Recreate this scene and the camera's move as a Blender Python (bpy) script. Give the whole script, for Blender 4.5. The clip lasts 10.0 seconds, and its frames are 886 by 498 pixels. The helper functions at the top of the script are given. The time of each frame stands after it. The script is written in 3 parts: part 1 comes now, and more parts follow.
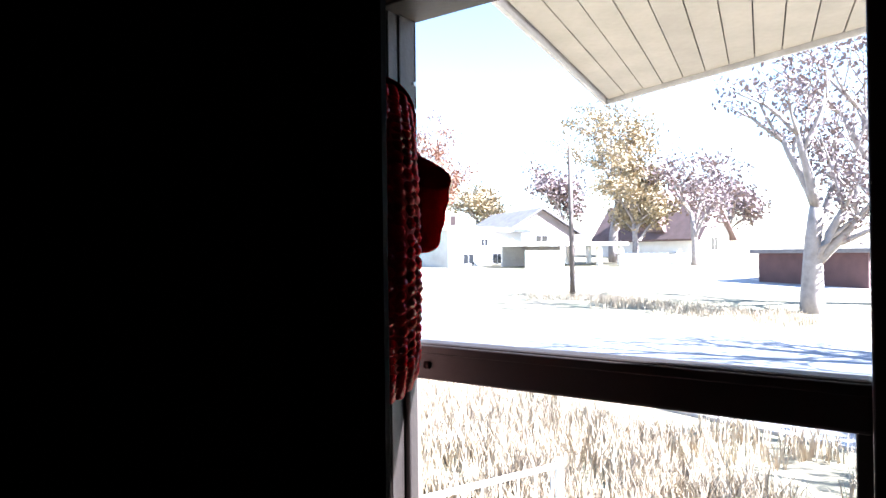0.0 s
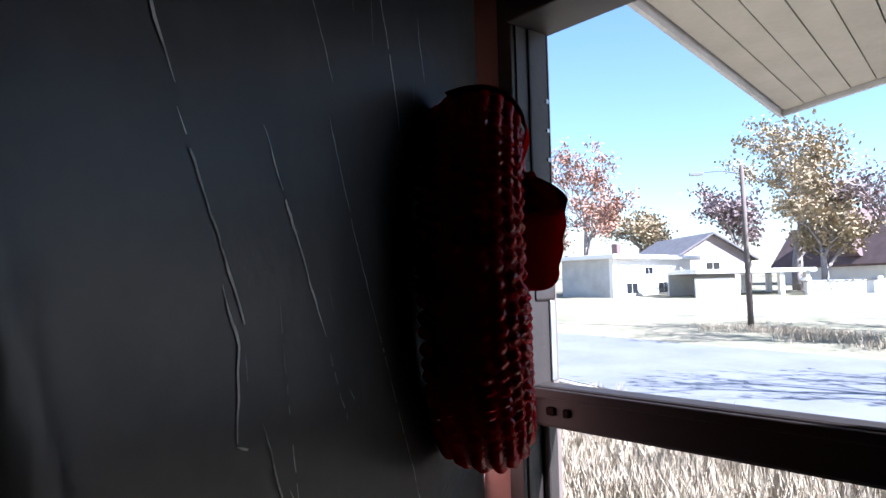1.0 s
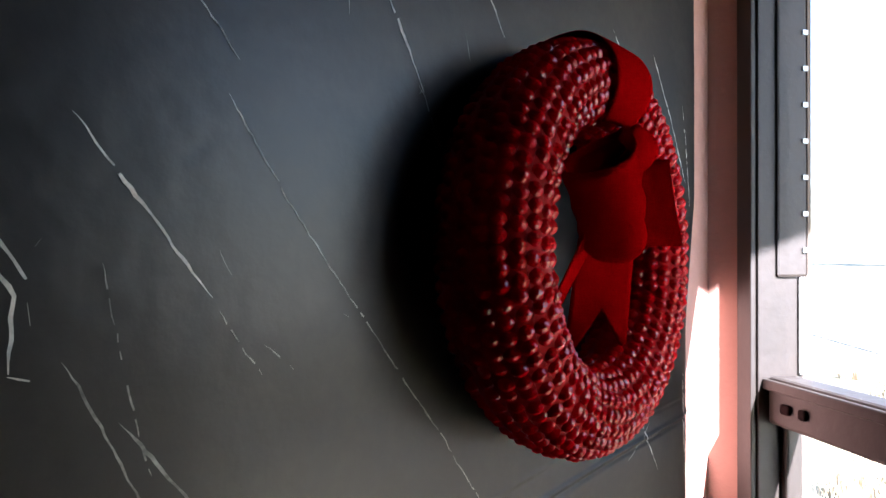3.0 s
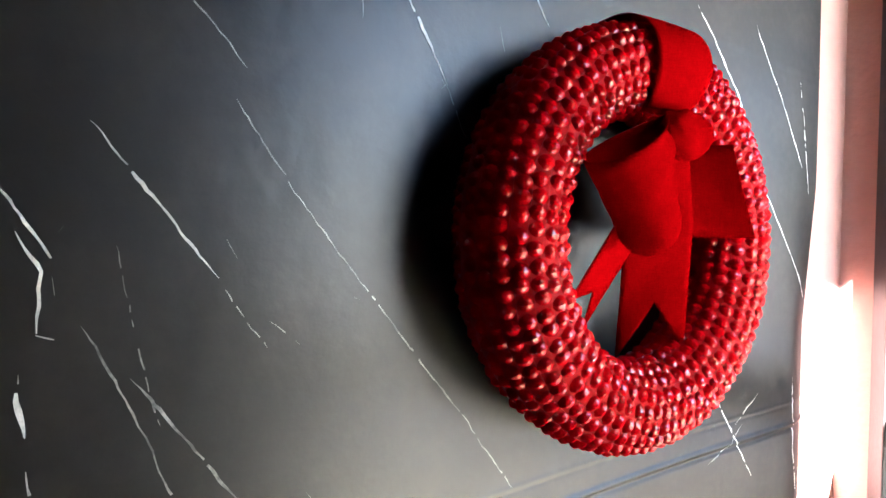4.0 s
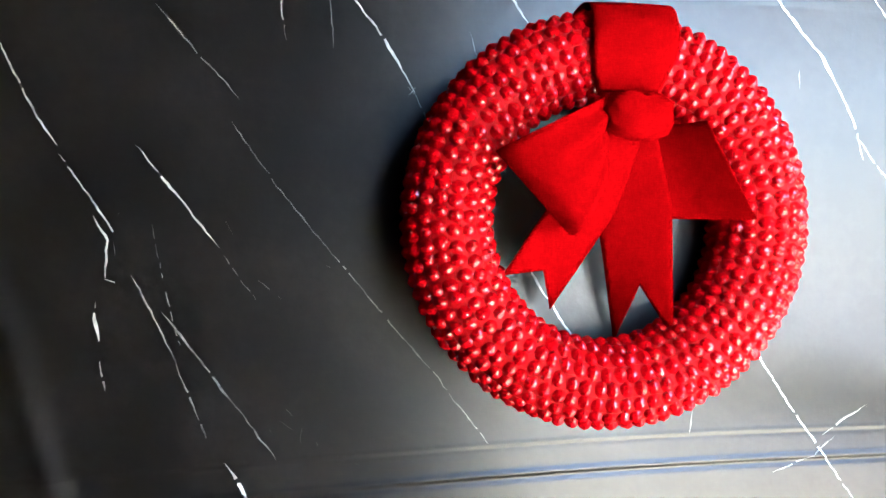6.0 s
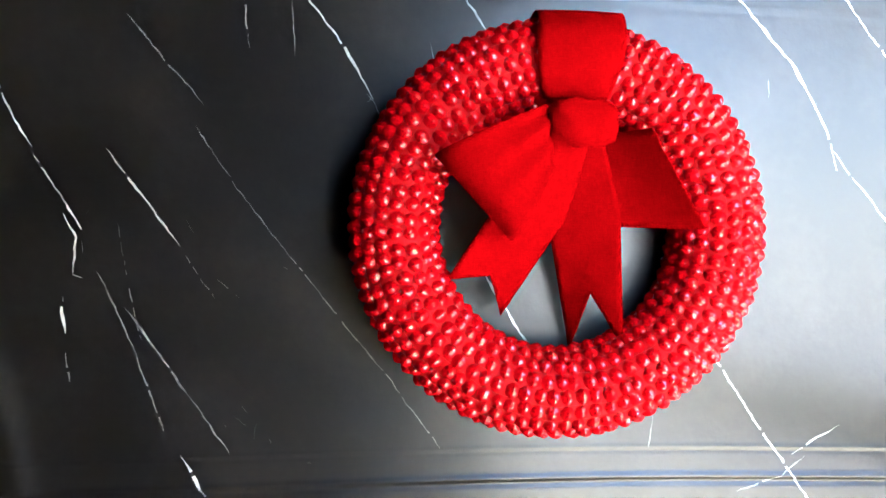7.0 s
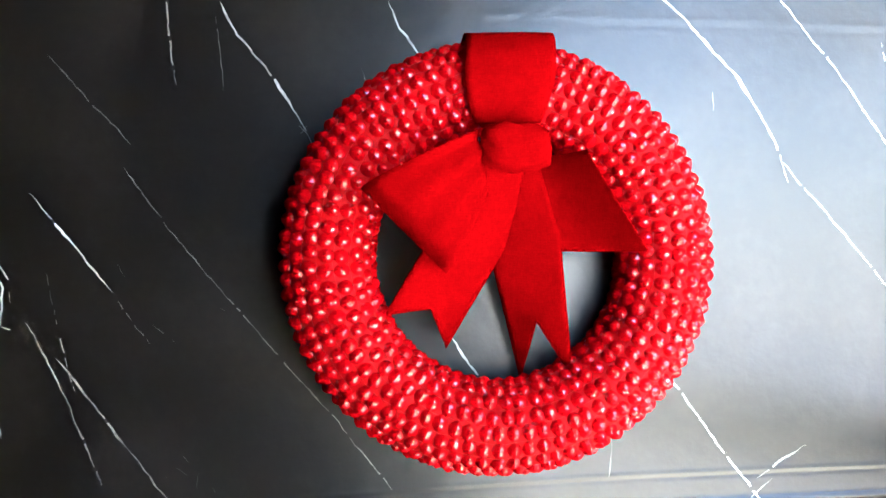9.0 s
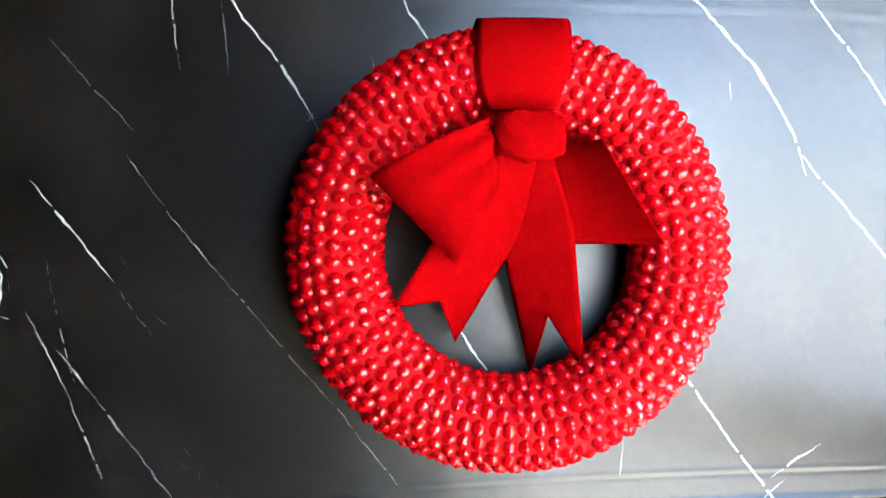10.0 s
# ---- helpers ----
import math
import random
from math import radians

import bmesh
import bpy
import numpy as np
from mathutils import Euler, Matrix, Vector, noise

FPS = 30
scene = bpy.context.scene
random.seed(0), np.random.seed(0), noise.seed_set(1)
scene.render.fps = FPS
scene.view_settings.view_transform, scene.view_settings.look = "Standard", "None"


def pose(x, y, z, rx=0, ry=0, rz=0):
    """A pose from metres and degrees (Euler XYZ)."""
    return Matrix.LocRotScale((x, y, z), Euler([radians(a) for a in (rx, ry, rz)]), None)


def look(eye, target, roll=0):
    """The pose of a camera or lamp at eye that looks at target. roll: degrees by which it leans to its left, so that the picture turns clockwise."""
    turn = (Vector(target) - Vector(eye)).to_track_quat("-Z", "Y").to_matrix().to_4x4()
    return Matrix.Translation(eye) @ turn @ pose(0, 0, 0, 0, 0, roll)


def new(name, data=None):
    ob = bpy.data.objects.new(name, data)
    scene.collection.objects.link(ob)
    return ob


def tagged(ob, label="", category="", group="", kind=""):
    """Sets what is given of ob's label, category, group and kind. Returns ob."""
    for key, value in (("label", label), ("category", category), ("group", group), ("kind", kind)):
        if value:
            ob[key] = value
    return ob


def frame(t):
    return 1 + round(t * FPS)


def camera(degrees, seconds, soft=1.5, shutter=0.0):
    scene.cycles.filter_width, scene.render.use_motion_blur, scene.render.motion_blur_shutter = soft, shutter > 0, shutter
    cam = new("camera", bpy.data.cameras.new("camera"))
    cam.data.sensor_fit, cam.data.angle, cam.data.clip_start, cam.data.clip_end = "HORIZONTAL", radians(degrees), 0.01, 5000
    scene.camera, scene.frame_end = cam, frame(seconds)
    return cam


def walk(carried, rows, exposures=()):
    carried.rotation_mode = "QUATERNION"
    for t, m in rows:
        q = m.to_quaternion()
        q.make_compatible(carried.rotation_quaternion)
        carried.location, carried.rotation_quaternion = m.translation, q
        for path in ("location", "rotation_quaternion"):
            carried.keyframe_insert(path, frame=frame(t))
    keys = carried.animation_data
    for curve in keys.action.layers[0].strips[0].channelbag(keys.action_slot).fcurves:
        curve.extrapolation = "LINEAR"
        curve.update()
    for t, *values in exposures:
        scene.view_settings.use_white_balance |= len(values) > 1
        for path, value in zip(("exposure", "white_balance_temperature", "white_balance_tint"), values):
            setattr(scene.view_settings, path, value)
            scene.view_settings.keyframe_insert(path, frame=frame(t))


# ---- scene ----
cam = camera(68.1, 10.0)
PATH = [
    (0, (-0.6320, -0.0500, 1.4870), (1.3610, -0.2166, 1.5027), -0.70),
    (0.2, (-0.6020, -0.0680, 1.4890), (1.3958, -0.1553, 1.5213), -0.45),
    (0.5, (-0.5650, -0.0800, 1.4900), (1.4323, -0.0450, 1.5880), 0.10),
    (0.7, (-0.5510, -0.0860, 1.4915), (1.4419, 0.0519, 1.5886), -0.28),
    (1, (-0.5390, -0.0890, 1.4925), (1.4329, 0.2239, 1.6099), -1.41),
    (1.5, (-0.5125, -0.1013, 1.4914), (1.3936, 0.4927, 1.6107), -0.78),
    (2, (-0.4955, -0.1241, 1.4868), (1.3439, 0.6504, 1.6173), -1.03),
    (2.2, (-0.4928, -0.1551, 1.4913), (1.2995, 0.7284, 1.5746), 0.16),
    (3.3, (-0.4259, -0.2875, 1.4920), (1.0052, 1.1095, 1.5061), 0.49),
    (3.5, (-0.4179, -0.2977, 1.4952), (0.9308, 1.1790, 1.4850), 1.09),
    (4, (-0.3861, -0.3396, 1.4953), (0.7816, 1.2839, 1.4675), 1.32),
    (4.5, (-0.3386, -0.3937, 1.4813), (0.5260, 1.4096, 1.4991), 2.46),
    (5, (-0.2801, -0.4457, 1.4817), (0.3451, 1.4541, 1.4735), 2.30),
    (5.5, (-0.2267, -0.4825, 1.4847), (0.2014, 1.4709, 1.4548), 1.87),
    (5.7, (-0.2059, -0.4910, 1.4903), (0.1419, 1.4774, 1.4237), 1.55),
    (6.8, (-0.1206, -0.5082, 1.4877), (-0.0253, 1.4894, 1.4664), 2.03),
    (7, (-0.1080, -0.5106, 1.4860), (-0.0084, 1.4867, 1.4620), 2.43),
    (7.5, (-0.0767, -0.5167, 1.4874), (-0.0358, 1.4825, 1.4498), 2.51),
    (8, (-0.0752, -0.5217, 1.4966), (-0.0273, 1.4776, 1.5157), 1.35),
    (8.5, (-0.0680, -0.5096, 1.4959), (0.0254, 1.4880, 1.5287), 0.81),
    (9, (-0.0658, -0.4961, 1.4998), (0.0418, 1.5009, 1.5186), -0.23),
    (9.5, (-0.0721, -0.4898, 1.5042), (0.0176, 1.5081, 1.5166), -0.13),
    (10, (-0.0711, -0.4841, 1.4969), (0.0331, 1.5131, 1.5021), 0.26),
]
walk(cam, [(t, look(e, g, r)) for t, e, g, r in PATH], exposures=[(0, 3.6, 5200, 16), (0.3, 2.9, 5000, 17), (1.0, 2.6, 5000, 17), (1.5, 2.6, 5150, 17), (2.0, 3.2, 5350, 17), (2.2, 3.5, 5350, 16), (3.3, 4.8, 5400, 15), (4.0, 6.1, 5400, 15), (5.0, 6.6, 5300, 13), (10, 6.5, 5150, 13)])

# ---- light ----
world = bpy.data.worlds.new("world")
scene.world = world
world.use_nodes = True
_wn = world.node_tree
_sky = _wn.nodes.new("ShaderNodeTexSky")
_sky.sky_type, _sky.sun_disc = "NISHITA", False
SUN_WAY = Vector((0.50, 1.0, -0.87)).normalized()
_sky.sun_elevation = math.asin(-SUN_WAY.z)
_sky.dust_density, _sky.air_density = 0.4, 1.3
_sky.sun_rotation = math.atan2(-SUN_WAY.x, -SUN_WAY.y)
_bg = _wn.nodes["Background"]
_bg.inputs["Strength"].default_value = 0.042
_wn.links.new(_sky.outputs["Color"], _bg.inputs["Color"])
_sun = bpy.data.lights.new("sun", "SUN")
_sun.energy, _sun.angle, _sun.color = 4.5, radians(0.5), (1.0, 0.93, 0.84)
_so = new("sun", _sun)
_so.matrix_world = look((0, -20, 20), Vector((0, -20, 20)) + SUN_WAY)


# ---- materials ----
def material(name, color, rough=0.6, metal=0.0, spot=None, scale=8.0, amount=0.5, bump=0.0, bump_scale=60.0, spec=0.5, **more):
    """A principled surface with two scales of colour variation and a fine relief."""
    m = bpy.data.materials.new(name)
    m.use_nodes = True
    nt = m.node_tree
    b = nt.nodes["Principled BSDF"]
    b.inputs["Roughness"].default_value = rough
    b.inputs["Metallic"].default_value = metal
    b.inputs["Specular IOR Level"].default_value = spec
    for key, value in more.items():
        b.inputs[key.replace("_", " ")].default_value = value
    co = nt.nodes.new("ShaderNodeTexCoord")
    if spot is None:
        spot = tuple(c * 0.7 for c in color)
    n1 = nt.nodes.new("ShaderNodeTexNoise")
    n1.inputs["Scale"].default_value, n1.inputs["Detail"].default_value = scale, 6.0
    n2 = nt.nodes.new("ShaderNodeTexNoise")
    n2.inputs["Scale"].default_value, n2.inputs["Detail"].default_value = scale * 9, 4.0
    add = nt.nodes.new("ShaderNodeMath")
    add.operation = "MULTIPLY_ADD"
    add.inputs[1].default_value = 0.4
    nt.links.new(co.outputs["Object"], n1.inputs["Vector"])
    nt.links.new(co.outputs["Object"], n2.inputs["Vector"])
    nt.links.new(n2.outputs["Fac"], add.inputs[0])
    nt.links.new(n1.outputs["Fac"], add.inputs[2])
    ramp = nt.nodes.new("ShaderNodeMapRange")
    ramp.inputs["From Min"].default_value, ramp.inputs["From Max"].default_value = 0.45, 0.95
    ramp.inputs["To Max"].default_value = amount * 2
    nt.links.new(add.outputs[0], ramp.inputs["Value"])
    mix = nt.nodes.new("ShaderNodeMix")
    mix.data_type = "RGBA"
    mix.inputs["A"].default_value, mix.inputs["B"].default_value = (*color, 1), (*spot, 1)
    nt.links.new(ramp.outputs["Result"], mix.inputs["Factor"])
    nt.links.new(mix.outputs["Result"], b.inputs["Base Color"])
    if bump:
        n3 = nt.nodes.new("ShaderNodeTexNoise")
        n3.inputs["Scale"].default_value, n3.inputs["Detail"].default_value = bump_scale, 5.0
        bp = nt.nodes.new("ShaderNodeBump")
        bp.inputs["Strength"].default_value, bp.inputs["Distance"].default_value = bump, 0.01
        nt.links.new(co.outputs["Object"], n3.inputs["Vector"])
        nt.links.new(n3.outputs["Fac"], bp.inputs["Height"])
        nt.links.new(bp.outputs["Normal"], b.inputs["Normal"])
    return m


def varied(m, low=0.75, high=1.25):
    """Lets pieces that share a material differ by their own random number."""
    nt = m.node_tree
    b = nt.nodes["Principled BSDF"]
    source = b.inputs["Base Color"].links[0].from_socket
    info = nt.nodes.new("ShaderNodeObjectInfo")
    rng = nt.nodes.new("ShaderNodeMapRange")
    rng.inputs["To Min"].default_value, rng.inputs["To Max"].default_value = low, high
    nt.links.new(info.outputs["Random"], rng.inputs["Value"])
    hsv = nt.nodes.new("ShaderNodeHueSaturation")
    nt.links.new(rng.outputs["Result"], hsv.inputs["Value"])
    nt.links.new(source, hsv.inputs["Color"])
    nt.links.new(hsv.outputs["Color"], b.inputs["Base Color"])
    return m


VINYL = material("vinyl", (0.0165, 0.0138, 0.0112), 0.35, spot=(0.0045, 0.0036, 0.0028), scale=11, amount=0.8, bump=0.05, bump_scale=70)
VEIN = material("vein", (0.78, 0.77, 0.74), 0.36, spot=(0.25, 0.25, 0.25), scale=60, amount=0.6, spec=0.5)
VEIN_FAINT = material("vein_faint", (0.46, 0.46, 0.43), 0.36, spot=(0.10, 0.10, 0.10), scale=60, amount=0.7, spec=0.5)


def even_gloss(m, amount, rough):
    """A soft gloss of one strength at every angle over a matt ground, as embossed vinyl has."""
    nt = m.node_tree
    b = nt.nodes["Principled BSDF"]
    b.inputs["Specular IOR Level"].default_value = 0.0
    g = nt.nodes.new("ShaderNodeBsdfGlossy")
    g.inputs["Roughness"].default_value = rough
    mx = nt.nodes.new("ShaderNodeMixShader")
    mx.inputs[0].default_value = amount
    nt.links.new(b.outputs[0], mx.inputs[1])
    nt.links.new(g.outputs[0], mx.inputs[2])
    nt.links.new(mx.outputs[0], nt.nodes["Material Output"].inputs["Surface"])
    if b.inputs["Normal"].links:
        nt.links.new(b.inputs["Normal"].links[0].from_socket, g.inputs["Normal"])


for m in (VINYL, VEIN, VEIN_FAINT):
    even_gloss(m, 0.056, 0.35)
BEAD = varied(material("bead", (0.39, 0.0, 0.001), 0.02, spot=(0.30, 0.0, 0.0005), scale=40, spec=0.0), 0.88, 1.12)
_bn = BEAD.node_tree
_bt = _bn.nodes.new("ShaderNodeBsdfTranslucent")
_bm = _bn.nodes.new("ShaderNodeMixShader")
_bm.inputs[0].default_value = 0.6                 # light that comes through the red plastic
_bn.links.new(_bn.nodes["Principled BSDF"].inputs["Base Color"].links[0].from_socket, _bt.inputs["Color"])
_bn.links.new(_bn.nodes["Principled BSDF"].outputs[0], _bm.inputs[1])
_bn.links.new(_bt.outputs[0], _bm.inputs[2])
_bn.links.new(_bm.outputs[0], _bn.nodes["Material Output"].inputs["Surface"])
even_gloss(BEAD, 0.042, 0.02)
CORE = material("core", (0.36, 0.0, 0.001), 0.6, scale=40, spec=0.05)
WIRE = material("wire", (0.34, 0.005, 0.005), 0.5, scale=40, spec=0.1)
VELVET = material("velvet", (0.17, 0.0, 0.0), 0.9, spot=(0.145, 0.0, 0.0), scale=30, bump=0.12, bump_scale=900, spec=0.0, Sheen_Weight=0.0, Sheen_Roughness=0.4, Sheen_Tint=(1.0, 0.12, 0.1, 1.0))
PINK = material("pink_paint", (0.38, 0.21, 0.17), 0.75, spot=(0.33, 0.18, 0.145), scale=5, bump=0.15, bump_scale=120)
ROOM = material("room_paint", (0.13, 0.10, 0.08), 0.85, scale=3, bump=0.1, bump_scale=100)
CEIL = material("ceiling_paint", (0.22, 0.20, 0.18), 0.9, scale=3, bump=0.2, bump_scale=80)
FLOOR = material("floor_wood", (0.20, 0.12, 0.07), 0.5, scale=5)
DARKWOOD = material("dark_wood", (0.014, 0.004, 0.004), 0.8, spot=(0.008, 0.003, 0.002), scale=10, spec=0.08, bump=0.1, bump_scale=40)
FRAME = material("bronze_frame", (0.018, 0.012, 0.009), 0.55, spot=(0.012, 0.008, 0.006), scale=12, bump=0.06, bump_scale=80)
METAL = material("grey_metal", (0.42, 0.42, 0.42), 0.35, metal=0.8, scale=30)
GLASS = bpy.data.materials.new("glass")
GLASS.use_nodes = True
_g = GLASS.node_tree
_gb = _g.nodes["Principled BSDF"]
_gt = _g.nodes.new("ShaderNodeBsdfTransparent")
_gg = _g.nodes.new("ShaderNodeBsdfGlossy")
_gg.inputs["Roughness"].default_value = 0.02
_gl = _g.nodes.new("ShaderNodeLayerWeight")
_gl.inputs["Blend"].default_value = 0.5
_gf = _g.nodes.new("ShaderNodeMath")
_gf.operation = "POWER"
_gf.inputs[1].default_value = 5.0
_g.links.new(_gl.outputs["Facing"], _gf.inputs[0])
_gm = _g.nodes.new("ShaderNodeMixShader")
_g.links.new(_gf.outputs[0], _gm.inputs[0])
_g.links.new(_gt.outputs[0], _gm.inputs[1])
_g.links.new(_gg.outputs[0], _gm.inputs[2])
_g.links.new(_gm.outputs[0], _g.nodes["Material Output"].inputs["Surface"])
_g.nodes.remove(_gb)
SOFFIT = varied(material("soffit_paint", (0.46, 0.42, 0.38), 0.7, spot=(0.36, 0.33, 0.29), scale=3, bump=0.05), 0.92, 1.05)
FASCIA = material("fascia_paint", (0.60, 0.58, 0.60), 0.6, scale=4)
GRASS = material("dry_ground", (0.28, 0.23, 0.145), 0.95, spot=(0.15, 0.14, 0.08), scale=0.7, amount=0.6, bump=0.6, bump_scale=6)
ASPHALT = material("asphalt", (0.17, 0.17, 0.175), 0.85, spot=(0.12, 0.12, 0.122), scale=0.6, bump=0.3, bump_scale=40)
CONCRETE = material("concrete", (0.36, 0.34, 0.31), 0.85, spot=(0.32, 0.30, 0.28), scale=1.2, bump=0.2, bump_scale=30)
SIDING = material("white_siding", (0.74, 0.72, 0.68), 0.7, spot=(0.64, 0.62, 0.58), scale=1.0, bump=0.1)
GREYSIDE = material("grey_wall", (0.45, 0.44, 0.42), 0.8, scale=1.0, bump=0.2)
PINKSTUCCO = material("pinkish_stucco", (0.40, 0.33, 0.31), 0.85, scale=1.0, bump=0.2)
SHINGLE = material("grey_shingle", (0.17, 0.16, 0.16), 0.9, spot=(0.10, 0.09, 0.09), scale=1.5, bump=0.4, bump_scale=10)
BROWNROOF = material("brown_shingle", (0.14, 0.09, 0.08), 0.9, spot=(0.09, 0.06, 0.05), scale=1.5, bump=0.4, bump_scale=10)
BRICKRED = material("brown_siding", (0.10, 0.05, 0.045), 0.85, scale=2, bump=0.2)
DARKGLASS = material("dark_pane", (0.02, 0.022, 0.025), 0.08, scale=1)
BARK = material("bark", (0.34, 0.29, 0.26), 0.9, spot=(0.20, 0.17, 0.15), scale=4, bump=0.6, bump_scale=14)
LEAF_RUST = material("leaf_rust", (0.34, 0.17, 0.11), 0.8, spot=(0.16, 0.09, 0.05), scale=1.0)
LEAF_TAN = material("leaf_tan", (0.38, 0.28, 0.15), 0.8, spot=(0.15, 0.12, 0.06), scale=1.0)
LEAF_GREY = material("leaf_grey", (0.27, 0.20, 0.18), 0.85, spot=(0.11, 0.08, 0.08), scale=1.0)
STRAW = material("straw", (0.46, 0.38, 0.25), 0.9, spot=(0.26, 0.20, 0.14), scale=3.0)
POLEWOOD = material("pole_wood", (0.14, 0.11, 0.09), 0.9, scale=4)
WHITEMETAL = material("white_metal", (0.62, 0.62, 0.62), 0.5, scale=6)


# ---- builders ----
def mesh_of(name, bm, mat, smooth=False):
    me = bpy.data.meshes.new(name)
    bmesh.ops.recalc_face_normals(bm, faces=bm.faces[:])
    bm.to_mesh(me)
    bm.free()
    me.materials.append(mat)
    if smooth:
        for p in me.polygons:
            p.use_smooth = True
    return me


def part(name, bm, mat, parent, label="", smooth=False):
    ob = new(name, mesh_of(name, bm, mat, smooth))
    ob.parent = parent
    if label:
        tagged(ob, label)
    return ob


def thing(name, label, category, at=(0, 0, 0), group="", kind="", turn=0.0, lean=0.0):
    ob = new(name)
    ob.matrix_world = pose(*at, lean, 0, turn)
    ob.empty_display_size = 0.05
    return tagged(ob, label, category, group, kind)


def solid(name, bm, mat, label, category="", group="", kind="", smooth=False):
    return tagged(new(name, mesh_of(name, bm, mat, smooth)), label, category, group, kind)


def box(bm, x0, x1, y0, y1, z0, z1, bevel=0.0, m=None):
    geo = bmesh.ops.create_cube(bm, size=1.0)
    vs = geo["verts"]
    for v in vs:
        v.co = Vector((x0 + (v.co.x + 0.5) * (x1 - x0), y0 + (v.co.y + 0.5) * (y1 - y0), z0 + (v.co.z + 0.5) * (z1 - z0)))
    if bevel:
        es = list({e for v in vs for e in v.link_edges})
        out = bmesh.ops.bevel(bm, geom=es, offset=bevel, segments=2, affect="EDGES", profile=0.5)
        vs = list({v for f in out["faces"] for v in f.verts} | {v for v in vs if v.is_valid})
    if m is not None:
        for v in vs:
            v.co = m @ v.co
    return bm


def boxed(*a, **k):
    return box(bmesh.new(), *a, **k)


def prism(points, z0, z1):
    """An upright block over a plan outline."""
    bm = bmesh.new()
    lo = [bm.verts.new((x, y, z0)) for x, y in points]
    hi = [bm.verts.new((x, y, z1)) for x, y in points]
    bm.faces.new(lo)
    bm.faces.new(hi)
    k = len(points)
    for i in range(k):
        bm.faces.new((lo[i], lo[(i + 1) % k], hi[(i + 1) % k], hi[i]))
    return bm


def strip(near, beyond, z0, z1):
    """A paved band on the ground between two edge lines with the same count of corners; the heights count from the ground."""
    bm = bmesh.new()
    rows = [[bm.verts.new((x, y, lie(x) + z)) for z in (z1, z0) for x, y in pair] for pair in zip(near, beyond)]
    for p, q in zip(rows, rows[1:]):
        bm.faces.new((p[0], p[1], q[1], q[0]))
        bm.faces.new((p[2], q[2], q[3], p[3]))
        bm.faces.new((p[0], q[0], q[2], p[2]))
        bm.faces.new((p[1], p[3], q[3], q[1]))
    for p in (rows[0], rows[-1]):
        bm.faces.new((p[0], p[1], p[3], p[2]))
    return bm


def tube(bm, pts, radii, sides=8):
    """A round limb along points."""
    rings = []
    for i, p in enumerate(pts):
        a = Vector(pts[max(i - 1, 0)])
        b = Vector(pts[min(i + 1, len(pts) - 1)])
        d = (b - a).normalized()
        u = d.orthogonal().normalized()
        w = d.cross(u)
        r = radii[i] if hasattr(radii, "__len__") else radii
        rings.append([bm.verts.new(Vector(p) + (u * math.cos(q) + w * math.sin(q)) * r) for q in [2 * math.pi * k / sides for k in range(sides)]])
    for r0, r1 in zip(rings, rings[1:]):
        for k in range(sides):
            bm.faces.new((r0[k], r0[(k + 1) % sides], r1[(k + 1) % sides], r1[k]))
    bm.faces.new(rings[0])
    bm.faces.new(rings[-1])
    return bm


# ---- the room ----
CORNER = Vector((0.440, -0.026, 0.0))
WDIR = Vector((-0.65, -0.76, 0.0)).normalized()
WOUT = Vector((-WDIR.y, WDIR.x, 0.0))          # towards the street
WIN = Matrix(((WDIR.x, WOUT.x, 0, CORNER.x), (WDIR.y, WOUT.y, 0, CORNER.y), (0, 0, 1, 0), (0, 0, 0, 1)))
WLEN = 3.0
END = CORNER + WDIR * WLEN

solid("floor", prism([(0.95, 0.2), (END.x + 0.1, END.y - 0.2), (-2.7, END.y - 0.2), (-2.7, 0.2)], -0.12, 0.0), FLOOR, "dark brown wooden floor of the room", "floor", kind="structure")
solid("ceiling", prism([(0.95, 0.2), (END.x + 0.1, END.y - 0.2), (-2.7, END.y - 0.2), (-2.7, 0.2)], 2.42, 2.47), CEIL, "plain matt beige room ceiling", "ceiling", kind="structure")
solid("wall_north", boxed(-2.6, 0.440, 0.012, 0.13, 0, 2.42), PINK, "pale pink painted wall behind the marble backdrop", "wall", kind="structure")
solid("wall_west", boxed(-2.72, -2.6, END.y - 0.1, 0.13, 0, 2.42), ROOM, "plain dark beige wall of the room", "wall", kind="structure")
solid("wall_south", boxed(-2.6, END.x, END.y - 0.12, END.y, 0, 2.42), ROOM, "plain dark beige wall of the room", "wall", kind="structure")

solid("wall_return", prism([(0.440, 0.13), (0.440, -0.026), (0.463, -0.046), (0.555, -0.006), (0.555, 0.13)], 0, 2.42), PINK, "narrow pale pink return wall beside the window", "wall", kind="structure")

# window wall, in its own plan: x along the wall, y towards the street
W0, W1, S0, S1 = 0.030, 0.69, 0.55, 1.93
WT = 0.08
bm = bmesh.new()
box(bm, W1, WLEN, 0, WT, 0, 2.42, m=WIN)
box(bm, 0.0, W1, 0, WT, 0, S0, m=WIN)
box(bm, 0.0, W1, 0, WT, S1, 2.42, m=WIN)
box(bm, 0.0, W0, 0.004, WT, S0, S1, m=WIN)
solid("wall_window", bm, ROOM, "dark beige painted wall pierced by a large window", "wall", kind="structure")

RZ0, RZ1 = 1.291, 1.349
win = tagged(new("window_1"), "brown framed sash window with clear panes looking onto a street", "window", kind="structure")
win.matrix_world = WIN


def wpart(name, parent, mat, *b, bevel=0.003, label=""):
    return part(name, boxed(*b, bevel=bevel), mat, parent, label)


